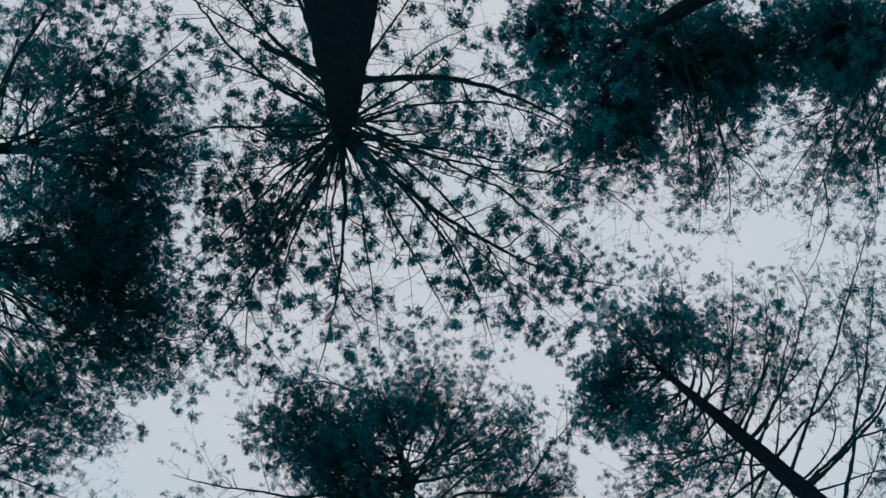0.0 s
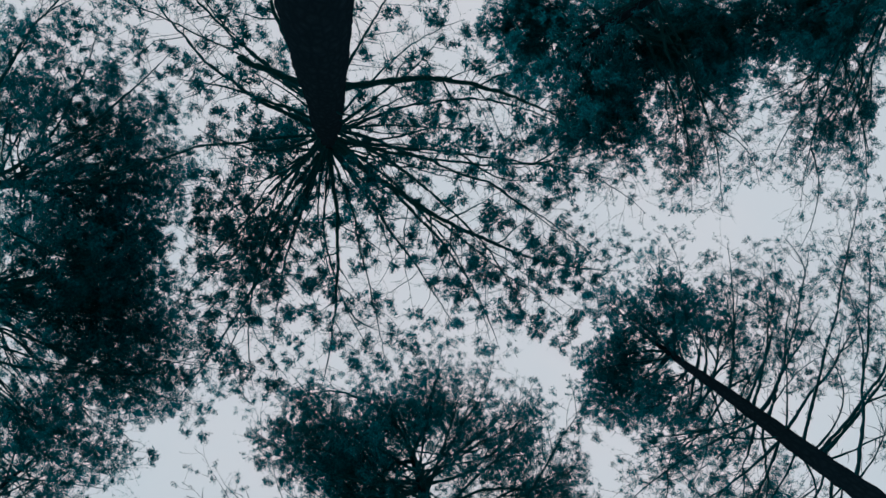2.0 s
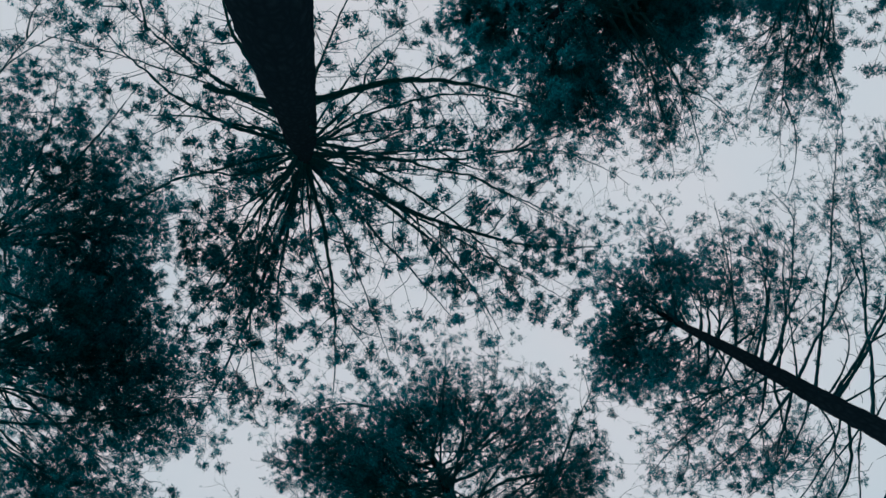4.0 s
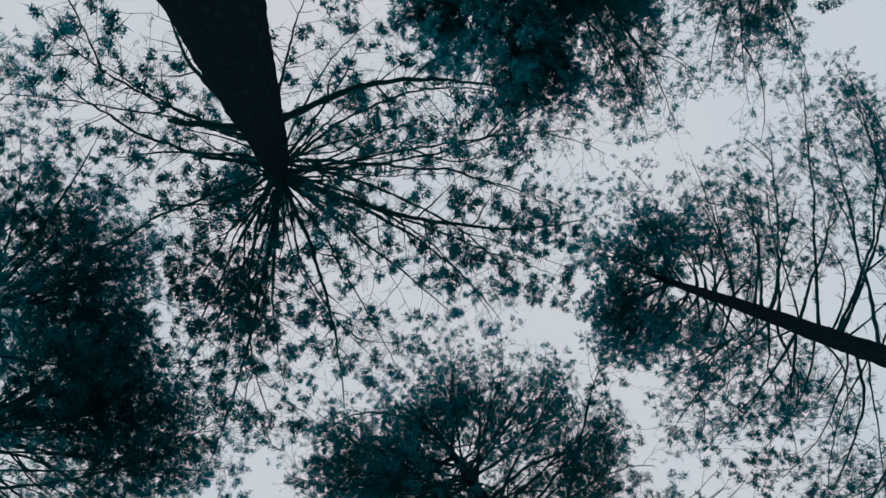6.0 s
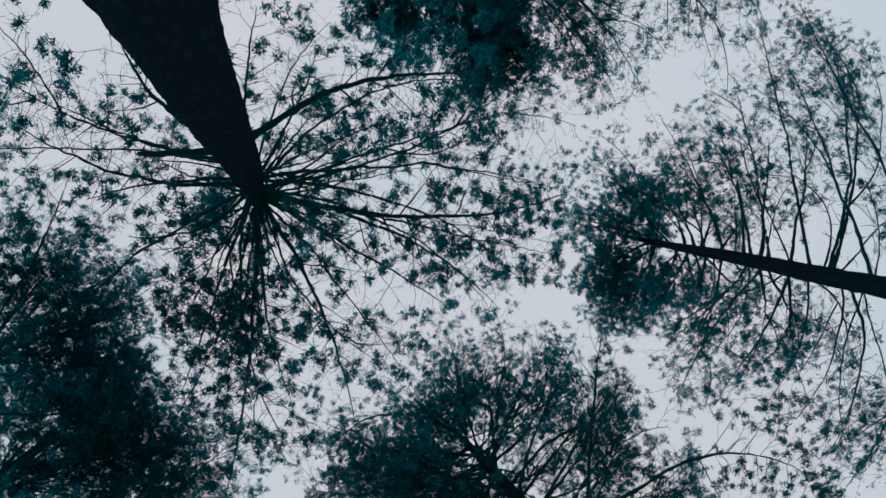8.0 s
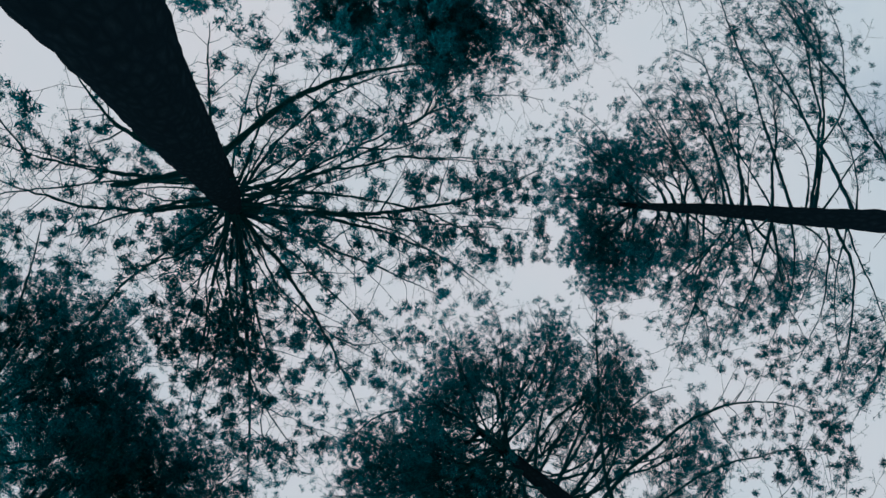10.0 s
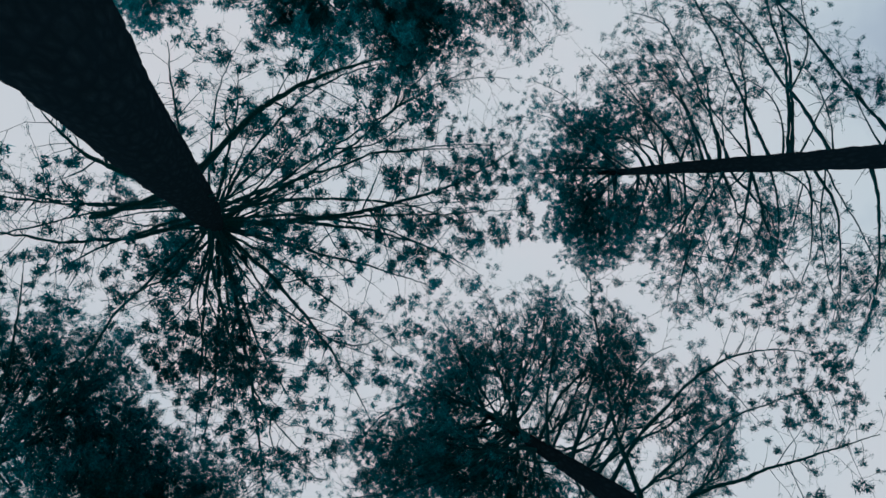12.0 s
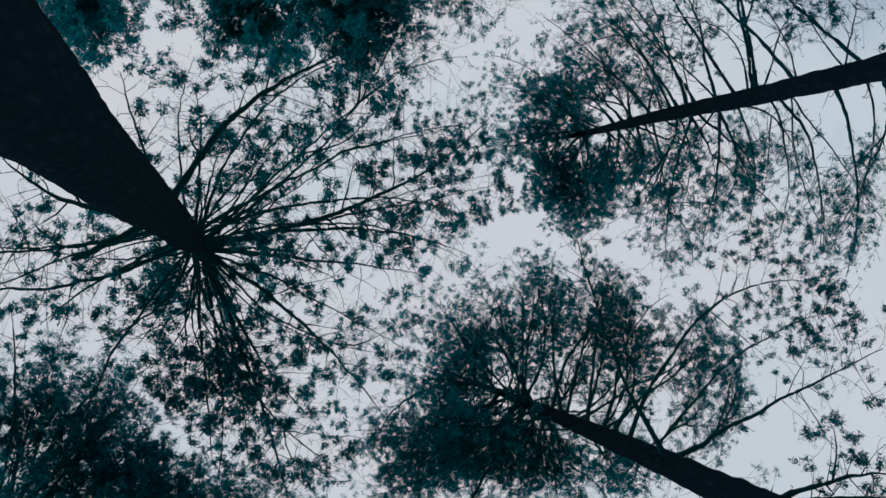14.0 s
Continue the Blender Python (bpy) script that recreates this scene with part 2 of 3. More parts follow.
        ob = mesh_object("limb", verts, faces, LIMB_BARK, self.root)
        self.needles(ob, spots, leafy > 1.5)
        return ob

    def aside(self, d, i, low, high):
        """A way that leaves the way d to one side, by turns."""
        d = d.normalized()
        across = d.cross(Vector((0, 0, 1))).normalized() * (1 if i % 2 else -1)
        turn = rng.uniform(low, high)
        return (d * math.cos(turn) + across * math.sin(turn) + Vector((0, 0, rng.uniform(-0.25, 0.35)))).normalized()

    def branch(self, verts, faces, spots, p, way, long, r, leafy):
        n = max(3, int(long * 5))
        seed = rng.uniform(0, 99)
        lift = Vector((rng.uniform(-0.3, 0.3), rng.uniform(-0.3, 0.3), rng.uniform(-0.1, 0.4)))
        pts = []
        for k in range(n + 1):
            s = k / n
            w = Vector((noise.noise((s * long * 3, seed, 0)), noise.noise((s * long * 3, seed, 5)), 0)) * 0.07 * min(1, s * 4)
            pts.append(p + way * long * s + lift * long * s * s + w)
        tube(verts, faces, pts, [max(0.003, r * (1 - 0.8 * k / n) * rng.uniform(0.7, 1.45)) for k in range(n + 1)], 3)
        count = int(1.5 + long * (4.5 if not self.near else 2.5))
        for i in range(count):
            s = 0.2 + 0.8 * (i + rng.random()) / count
            j = min(n - 1, int(s * n))
            q = pts[j].lerp(pts[j + 1], s * n - j)
            self.twig(verts, faces, spots, q, self.aside(pts[j + 1] - pts[j], i, 0.5, 1.2), rng.uniform(0.12, 0.45) * (1.2 - 0.5 * s), 0.0028, leafy)
        self.cluster(spots, pts[-1], (pts[-1] - pts[-2]).normalized(), leafy)

    def twig(self, verts, faces, spots, p, way, long, r, leafy):
        drop = Vector((rng.uniform(-0.4, 0.4), rng.uniform(-0.4, 0.4), rng.uniform(-0.3, 0.3)))
        pts = [p + way * long * k / 2 + drop * long * (k / 2) ** 2 for k in range(3)]
        tube(verts, faces, pts, [r, r * rng.uniform(0.5, 1.2), 0.0015], 3)
        if rng.random() < 0.25:
            spots.append((pts[1], way, rng.uniform(0.3, 0.5)))
        self.cluster(spots, pts[-1], (pts[-1] - pts[-2]).normalized(), leafy)

    def stub(self, verts, faces, p, way, long):
        """The broken end of a dead twig."""
        turn = Vector((rng.uniform(-0.5, 0.5), rng.uniform(-0.5, 0.5), 0)) * long
        tube(verts, faces, [p, p + way * long * 0.5, p + way * long + turn], [0.006, 0.0045, 0.003], 3)

    def cluster(self, spots, p, way, leafy):
        """Tufts about a twig's end, or a single meagre sprig."""
        if rng.random() > leafy * 0.55:
            spots.append((p, way, rng.uniform(0.36, 0.6)))
            if rng.random() < 0.5:
                spots.append((p - way * rng.uniform(0.05, 0.16), way, rng.uniform(0.3, 0.5)))
            return
        for i in range(rng.randint(1, self.clump + (leafy > 1.5))):
            off = Vector((rng.gauss(0, 0.07), rng.gauss(0, 0.07), rng.gauss(0, 0.05))) - way * rng.uniform(0.0, 0.16) if i else Vector()
            spots.append((p + off, (way + off * 4).normalized(), rng.triangular(0.63, 1.3, 0.85)))

    def needles(self, limb, spots, thick):
        for p, d, size in spots:
            turn = d.to_track_quat("Z", "Y") @ Euler((0, 0, rng.uniform(0, 6.28))).to_quaternion()
            pick = rng.randrange(len(TUFTS))
            if self.apart < APART and size >= 0.62:
                size *= self.fluff
                self.apart += 1
                ob = new("needle_tuft", TUFT_MESHES[pick])
                ob.parent = limb
                ob.matrix_basis = Matrix.LocRotScale(p, turn, (size, size, size))
            else:
                shapes = SPRIGS if size < 0.62 else TUFTS if self.near else DENSE_TUFTS if thick else LIGHT_TUFTS
                grown = size * (1.4 if size < 0.62 else self.fluff)
                self.loose.append(shapes[pick][0] @ (np.array(turn.to_matrix()).T * grown) + np.array(p))
                self.lit_flags += shapes[pick][1]

    def crown(self, count, low, high, reach, rise, leafy=1.0, bare=0.25, toward=None, more=0.0, r=0.035, spread=1.0):
        """Many limbs between two heights, turning round the trunk; longer towards one side if asked."""
        az = rng.uniform(0, 360)
        for i in range(count):
            s = (i + rng.random()) / count
            az += 137.5 + rng.uniform(-25, 25)
            long = reach * (1.0 - 0.55 * s) * rng.uniform(0.65, 1.15)
            if toward is not None:
                long *= 1 + more * math.cos(radians(az - toward))
            self.limb(low + (high - low) * s, az, long, rise * rng.uniform(0.6, 1.4), rng.uniform(-0.08, 0.08), r * (1 - 0.4 * s), leafy=leafy, bare=bare, spread=spread)

    def bough(self, x, y, z, slope=0.4, bend=0.0, r=0.018, leafy=1.0, bare=0.3, spread=1.0):
        """A limb that ends at the place x, y, z, rising by slope."""
        h = z
        for _ in range(6):
            root = self.foot + self.axis(h)
            reach = math.hypot(x - root.x, y - root.y)
            h = min(max(z - slope * reach, z * 0.55), self.top.z - 0.2)
        self.limb(h, math.degrees(math.atan2(y - root.y, x - root.x)), max(reach, 0.4), z - h, bend, r, leafy=leafy, bare=bare, spread=spread)

    def lobe(self, x, y, z, wide, count, leafy):
        """A lobe of the crown round x, y, z: a main limb, and side limbs that leave it and end within the lobe."""
        self.bough(x, y, z, self.lift * rng.uniform(0.45, 0.85), rng.uniform(-0.12, 0.12), rng.uniform(0.016, 0.024), leafy, 0.45, 0.75)
        stem = self.way
        turn = rng.uniform(0, 2 * math.pi)
        for i in range(count - 1):
            turn += 2.4
            d = wide * math.sqrt((i + rng.random()) / max(1, count - 1))
            end = Vector((x + d * math.cos(turn), y + d * math.sin(turn), z + rng.uniform(-0.8, 0.8))) - self.foot
            fork = stem[int(len(stem) * rng.uniform(0.25, 0.8))]
            gap = end - fork
            reach = max(0.3, math.hypot(gap.x, gap.y))
            self.limb(0, math.degrees(math.atan2(gap.y, gap.x)), reach, gap.z, rng.uniform(-0.15, 0.15), rng.uniform(0.007, 0.012), leafy=leafy, bare=0.15, spread=1.0, start=fork)

    def finish(self):
        if not self.loose:
            return
        co = np.concatenate(self.loose).astype(np.float32)
        n = len(co) // 3
        me = bpy.data.meshes.new("foliage")
        me.vertices.add(len(co))
        me.vertices.foreach_set("co", co.ravel())
        me.loops.add(len(co))
        me.loops.foreach_set("vertex_index", np.arange(len(co), dtype=np.int32))
        me.polygons.add(n)
        me.polygons.foreach_set("loop_start", np.arange(0, 3 * n, 3, dtype=np.int32))
        me.update(calc_edges=True)
        me.materials.append(NEEDLES)
        me.materials.append(LIT_NEEDLES)
        me.polygons.foreach_set("material_index", self.lit_flags)
        ob = new("foliage", me)
        ob.parent = self.root
        tagged(ob, kind="stuff")


# the pine beside the camera
pine = Pine((0.09, -1.79, 0), (-0.491, -0.769, 15.6), (0.375, 0.325, 0.278, 0.235, 0.195, 0.06), "tall dark pine with rough bark, forking into spreading limbs", kink=0.03, fluff=1.45, clump=2, rings=280, sides=40, stubs=4, near=True)
pine.limb(10.1, -154, 0.99, 0.3, -0.04, 0.034, leafy=0, taper=0.1)
pine.limb(10.1, 10, 2.81, 0.7, -0.09, 0.04, leafy=0.7, bare=0.4)
pine.limb(13.9, 7, 4.96, 2.0, -0.16, 0.02, leafy=0.68, bare=0.2)
pine.limb(13.4, -23, 2.13, 1.1, 0.00, 0.013, leafy=0.7, bare=0.2)
pine.limb(14.2, 7, 2.59, 1.6, 0.03, 0.013, leafy=0.75, bare=0.18)
pine.limb(14.5, 18, 3.06, 2.1, 0.01, 0.012, leafy=0.75, bare=0.18)
pine.limb(14.1, 27, 6.61, 4.0, 0.08, 0.042, leafy=0.5, bare=0.3)
pine.limb(14.5, 55, 5.49, 4.1, -0.08, 0.034, leafy=0.5, bare=0.3)
pine.limb(14.8, 60, 4.45, 3.6, -0.01, 0.03, leafy=0.55, bare=0.25)
pine.limb(15.0, 67, 2.49, 2.0, -0.07, 0.018, leafy=0.82, bare=0.16)
pine.limb(14.4, 99, 5.07, 4.1, -0.05, 0.034, leafy=0.68, bare=0.2)
pine.limb(14.8, 103, 1.23, 1.1, -0.06, 0.014, leafy=0.82, bare=0.16)
pine.limb(14.2, 142, 4.64, 3.5, -0.05, 0.03, leafy=0.75, bare=0.18)
pine.limb(14.7, 129, 7.14, 5.7, -0.03, 0.034, leafy=0.68, bare=0.2)
pine.limb(14.9, 113, 4.30, 3.7, 0.04, 0.025, leafy=0.75, bare=0.18)
pine.limb(13.9, 142, 3.89, 2.9, 0.00, 0.025, leafy=0.78, bare=0.18)
pine.limb(14.5, 134, 4.31, 3.4, -0.04, 0.022, leafy=0.78, bare=0.18)
pine.limb(13.5, -171, 2.11, 1.3, -0.13, 0.022, leafy=0.75, bare=0.18)
pine.limb(13.8, 169, 2.29, 1.6, -0.15, 0.012, leafy=0.82, bare=0.16)
pine.limb(13.2, -135, 3.80, 1.5, -0.09, 0.032, leafy=0.7, bare=0.35)
pine.limb(12.6, -141, 1.53, 0.8, 0.06, 0.013, leafy=0.75, bare=0.18)
pine.limb(10.0, -107, 1.60, 0.4, -0.11, 0.028, leafy=0.7, bare=0.35)
pine.limb(11.5, -57, 2.08, 0.7, -0.03, 0.02, leafy=0.75, bare=0.3)
pine.limb(14.7, 87, 3.45, 2.9, 0.12, 0.011, leafy=0.7, bare=0.4)
pine.limb(13.9, 150, 2.68, 2.0, 0.01, 0.016, leafy=0.82, bare=0.16)
pine.limb(10.4, 43, 0.37, 0.0, 0.15, 0.018, leafy=0, bare=0.4)
pine.limb(9.4, 17, 0.25, 0.0, 0.04, 0.016, leafy=0, bare=0.4)
pine.limb(15.1, 5, 4.60, 2.3, 0.08, 0.012, leafy=0.3, bare=0.6)
pine.limb(14.9, 3, 2.97, 1.8, 0.00, 0.012, leafy=0.75, bare=0.3)
pine.lobe(-2.30, 3.50, 16.5, 0.4, 2, 0.9)
pine.lobe(0.18, -0.42, 15.8, 0.4, 2, 1)
pine.lobe(-0.92, -1.26, 15.8, 0.3, 3, 1.2)
pine.lobe(-1.23, -0.91, 15.8, 0.3, 3, 1.2)
pine.lobe(-0.91, -0.35, 15.8, 0.4, 2, 1)
pine.lobe(0.40, 0.33, 15.8, 0.4, 2, 0.8)
pine.lobe(0.23, -1.25, 15.8, 0.4, 2, 0.8)
pine.lobe(4.65, 1.81, 17, 0.2, 2, 0.8)
pine.lobe(3.98, 2.94, 17, 0.3, 2, 0.8)
pine.lobe(3.08, 2.97, 17, 0.3, 1, 0.6)
pine.lobe(2.03, -1.25, 16.5, 0.5, 1, 0.8)
pine.lobe(-1.83, 1.63, 16.5, 0.5, 2, 0.7)
pine.lobe(-2.39, 1.15, 16.5, 0.6, 3, 0.9)
pine.lobe(5.31, 0.20, 17.5, 1.3, 3, 0.12)
pine.lobe(-0.12, 3.09, 17.5, 0.9, 2, 0.15)
pine.lobe(2.35, 3.21, 17.5, 0.4, 1, 0.5)
pine.lobe(5.98, -0.77, 17.5, 1.0, 2, 0.12)
pine.lobe(-2.72, -4.07, 14, 1.1, 3, 0.3)
pine.lobe(-2.23, -3.27, 14, 0.8, 2, 0.3)
pine.lobe(1.48, -2.34, 14, 0.8, 2, 0.3)
pine.lobe(-2.59, -1.90, 14, 0.6, 1, 0.3)
pine.crown(4, 13.0, 15.2, 3.8, 4.2, 0.4, 0.35, r=0.016)
pine.crown(3, 12.8, 15.2, 5.2, 2.6, 0.35, 0.35, r=0.016)
pine.crown(6, 10.5, 13.5, 3.0, 0.5, 0.25, 0.35, toward=-125, more=0.5, r=0.012)
pine.crown(4, 13.5, 15.0, 5.2, 3.0, 0.5, 0.55, toward=125, more=0.5, r=0.02)
pine.finish()

# the pine with many bare lower limbs
pine = Pine((5.28, 4.58, 0), (6.04, 3.52, 20.3), (0.22, 0.18, 0.15, 0.12, 0.07, 0.015), "slender pine with bare lower limbs and a dense top", kink=0.09, fluff=0.95, clump=2, rings=260, stubs=5, lift=1.4)
pine.limb(12.1, -65, 1.77, 0.9, -0.07, 0.0116, leafy=0.6, bare=0.35)
pine.limb(11.5, -74, 1.68, 0.8, 0.31, 0.0109, leafy=0.6, bare=0.4)
pine.limb(10.5, -49, 1.36, 0.5, 0.09, 0.0076, leafy=0.4, bare=0.4)
pine.limb(11.2, 1, 2.32, 0.9, -0.05, 0.0102, leafy=0.4, bare=0.4)
pine.limb(9.7, -11, 1.35, 0.4, -0.01, 0.0076, leafy=0.3, bare=0.4)
pine.limb(9.6, -55, 1.15, 0.5, -0.06, 0.0066, leafy=0.3, bare=0.4)
pine.limb(11.8, 122, 2.03, 0.8, -0.10, 0.0109, leafy=0.8, bare=0.3)
pine.limb(11.1, 122, 2.08, 0.8, -0.11, 0.0109, leafy=0.7, bare=0.35)
pine.limb(10.7, 86, 3.09, 1.2, 0.02, 0.0076, leafy=0.4, bare=0.4)
pine.limb(9.4, 137, 1.83, 0.7, -0.15, 0.0081, leafy=0.4, bare=0.4)
pine.limb(10.6, 109, 2.33, 0.9, 0.12, 0.0066, leafy=0.5, bare=0.4)
pine.limb(13.3, 128, 1.69, 0.8, -0.14, 0.0095, leafy=1.0, bare=0.3)
pine.limb(13.7, -44, 1.59, 1.0, 0.02, 0.0095, leafy=0.9, bare=0.3)
pine.limb(14.9, -56, 1.98, 1.2, 0.09, 0.0088, leafy=1.0, bare=0.3)
pine.limb(12.8, -24, 1.63, 0.8, -0.11, 0.0088, leafy=0.7, bare=0.35)
pine.limb(14.4, 124, 1.96, 1.0, -0.10, 0.0088, leafy=1.0, bare=0.3)
pine.limb(9.8, 29, 1.91, 0.6, 0.16, 0.0066, leafy=0.3, bare=0.4)
pine.lobe(5.67, 8.16, 13.5, 0.6, 1, 0.7)
pine.lobe(7.01, 7.48, 13.5, 0.6, 2, 0.5)
pine.lobe(5.65, 7.46, 13.5, 0.5, 2, 0.6)
pine.lobe(5.89, 4.32, 16.5, 0.4, 3, 1.5)
pine.lobe(5.11, 4.82, 16.5, 0.5, 3, 1.5)
pine.lobe(6.21, 5.19, 16.5, 0.5, 3, 1.1)
pine.lobe(6.34, 2.80, 16.5, 0.5, 3, 1.2)
pine.lobe(7.27, 3.78, 16.5, 0.5, 3, 0.9)
pine.lobe(5.48, 4.39, 16.5, 0.5, 4, 1.5)
pine.lobe(6.14, 4.95, 16.5, 0.5, 3, 1)
pine.lobe(7.10, 5.78, 16.5, 0.6, 3, 0.9)
pine.lobe(8.02, 6.72, 16.5, 0.5, 3, 0.6)
pine.lobe(6.45, 2.69, 16.5, 0.6, 4, 1.3)
pine.lobe(5.77, 3.08, 18, 0.8, 9, 2)
pine.lobe(5.12, 3.99, 18, 0.8, 10, 2)
pine.lobe(4.62, 4.85, 18, 0.6, 6, 1.8)
pine.lobe(5.49, 5.11, 18, 0.6, 7, 1.8)
pine.lobe(6.48, 2.72, 18, 0.6, 5, 1.7)
pine.lobe(6.56, 3.56, 18, 0.6, 5, 1.7)
pine.lobe(4.91, 2.84, 18, 0.4, 3, 1.5)
pine.lobe(6.22, 1.69, 18, 0.4, 3, 1.3)
pine.lobe(4.46, 4.24, 18, 0.4, 3, 1.8)
pine.lobe(6.40, 2.12, 15.5, 0.7, 3, 0.6)
pine.lobe(7.21, 1.90, 15.5, 0.7, 3, 0.6)
pine.lobe(7.50, 2.70, 15.5, 0.6, 2, 0.6)
pine.lobe(6.42, 2.93, 15.5, 0.7, 3, 0.7)
pine.lobe(8.15, 1.72, 15.5, 0.6, 2, 0.6)
pine.lobe(8.32, 2.82, 15.5, 0.6, 2, 0.4)
pine.lobe(9.07, 3.14, 15.5, 0.3, 2, 0.9)
pine.lobe(9.31, 1.62, 15.5, 0.6, 2, 0.5)
pine.lobe(10.10, 0.91, 15.5, 0.8, 2, 0.6)
pine.lobe(10.43, 2.31, 15.5, 0.5, 2, 0.7)
pine.lobe(9.23, 0.57, 15.5, 0.6, 1, 0.5)
pine.lobe(10.31, 1.34, 15.5, 0.3, 2, 1)
pine.lobe(7.16, 3.83, 15.5, 0.6, 3, 0.7)
pine.lobe(5.70, 4.69, 15.5, 0.7, 4, 0.9)
pine.lobe(6.53, 5.07, 15.5, 0.6, 3, 0.7)
pine.lobe(5.37, 5.47, 15.5, 0.8, 4, 0.8)
pine.lobe(5.95, 5.53, 14.5, 0.8, 4, 0.7)
pine.lobe(5.16, 6.04, 14.5, 0.7, 3, 0.7)
pine.lobe(4.55, 4.76, 14.5, 0.4, 2, 0.9)
pine.lobe(6.21, 6.32, 14.5, 0.7, 3, 0.6)
pine.lobe(7.20, 6.79, 14.5, 0.7, 3, 0.5)
pine.lobe(4.04, 5.72, 14.5, 0.5, 2, 0.8)
pine.crown(8, 16.5, 20.0, 1.6, 0.8, 1.8, 0.1, r=0.014)
pine.crown(3, 11.5, 17.0, 2.6, 0.6, 0.5, 0.3, toward=-20, more=0.5, r=0.012)
pine.finish()

# the pine with the long crossing limbs
pine = Pine((1.10, 5.21, 0), (0.40, 4.99, 19.6), (0.28, 0.218, 0.174, 0.128, 0.070, 0.015), "pine with long low crossing limbs and a dense crown", kink=0.07, fluff=0.95, clump=2, rings=260, stubs=5, lift=1.4)
pine.limb(10.5, 31, 4.14, 1.4, -0.10, 0.012, leafy=1.5, bare=0.75)
pine.limb(10.1, -51, 2.79, 1.0, -0.05, 0.027, leafy=0.5, bare=0.5)
pine.limb(11.1, 24, 4.16, 1.2, -0.17, 0.026, leafy=1.3, bare=0.5)
pine.limb(10.2, 38, 4.14, 1.0, -0.01, 0.026, leafy=0.5, bare=0.45)
pine.limb(12.8, 37, 2.98, 1.0, -0.02, 0.02, leafy=0.8, bare=0.4)
pine.limb(8.4, 48, 1.67, 0.1, -0.07, 0.027, leafy=0.85, bare=0.35)
pine.limb(8.4, 55, 1.57, 0.0, -0.03, 0.027, leafy=0.85, bare=0.35)
pine.limb(11.6, -5, 1.33, 0.6, 0.09, 0.027, leafy=0.85, bare=0.35)
pine.limb(14.4, -112, 1.59, 0.8, 0.07, 0.027, leafy=0.85, bare=0.35)
pine.limb(14.3, -61, 1.62, 0.8, 0.01, 0.027, leafy=0.85, bare=0.35)
pine.limb(14.8, -22, 2.16, 0.8, 0.12, 0.027, leafy=0.85, bare=0.35)
pine.limb(13.6, 5, 2.13, 0.5, -0.13, 0.027, leafy=0.85, bare=0.35)
pine.limb(16.1, -167, 3.12, 0.8, -0.14, 0.032, leafy=0.85, bare=0.35)
pine.limb(14.6, -177, 3.95, 0.4, -0.06, 0.032, leafy=0.85, bare=0.35)
pine.limb(16.7, -161, 2.70, 0.8, 0.26, 0.027, leafy=0.85, bare=0.35)
pine.limb(17.4, -60, 1.88, 0.8, 0.08, 0.027, leafy=0.85, bare=0.35)
pine.lobe(0.56, 6.02, 13, 0.5, 4, 1.1)
pine.lobe(-1.73, 4.81, 17, 0.5, 4, 0.9)
pine.lobe(-0.10, 5.13, 16, 0.7, 6, 1.6)
pine.lobe(-0.20, 5.92, 16, 0.6, 5, 1.4)
pine.lobe(0.42, 6.38, 16, 0.5, 4, 1.1)
pine.lobe(-0.15, 4.45, 17, 0.8, 6, 1.8)
pine.lobe(-0.70, 5.17, 17, 0.8, 6, 1.7)
pine.lobe(1.18, 4.21, 17, 0.8, 8, 1.5)
pine.lobe(1.20, 3.60, 17, 0.5, 5, 1.1)
pine.lobe(2.01, 3.73, 17, 0.5, 4, 1)
pine.lobe(0.54, 4.28, 17, 0.6, 6, 1.7)
pine.lobe(1.67, 4.82, 17, 0.7, 6, 1.3)
pine.lobe(2.61, 5.27, 17, 0.6, 5, 1.1)
pine.lobe(2.86, 4.37, 17, 0.4, 3, 0.8)
pine.lobe(3.31, 4.83, 17, 0.4, 3, 0.9)
pine.lobe(-1.27, 4.28, 17, 0.5, 5, 1.2)
pine.lobe(-1.67, 3.84, 17, 0.4, 4, 1)
pine.lobe(-1.93, 4.69, 17, 0.6, 5, 1.2)
pine.lobe(2.67, 5.28, 14.5, 0.5, 4, 1)
pine.lobe(2.96, 5.64, 14.5, 0.5, 4, 1)
pine.lobe(1.68, 5.34, 14.5, 0.8, 7, 1.4)
pine.lobe(2.66, 6.06, 14.5, 0.5, 4, 0.9)
pine.lobe(3.65, 7.13, 14.5, 0.5, 5, 1)
pine.lobe(3.48, 7.96, 14.5, 0.4, 4, 1)
pine.lobe(2.60, 7.75, 14.5, 0.5, 3, 0.7)
pine.lobe(3.23, 5.51, 14.5, 0.4, 3, 0.9)
pine.lobe(3.38, 4.87, 14.5, 0.3, 3, 0.8)
pine.lobe(2.89, 4.53, 15.5, 0.5, 3, 1)
pine.lobe(3.29, 5.36, 15.5, 0.5, 3, 1)
pine.lobe(-0.83, 4.74, 15.5, 0.7, 7, 1.7)
pine.lobe(-1.52, 4.23, 15.5, 0.6, 6, 1.6)
pine.lobe(-0.38, 6.39, 15.5, 0.7, 6, 1.2)
pine.lobe(0.70, 7.69, 15.5, 0.6, 4, 0.7)
pine.lobe(-0.14, 5.81, 15.5, 0.8, 8, 1.2)
pine.lobe(1.12, 5.85, 15.5, 0.4, 4, 1)
pine.lobe(0.10, 6.18, 15.5, 0.6, 4, 1.2)
pine.lobe(0.04, 7.05, 15.5, 0.7, 7, 1.1)
pine.lobe(-0.47, 5.12, 15.5, 0.6, 4, 1.2)
pine.lobe(0.65, 8.02, 15.5, 0.6, 5, 0.9)
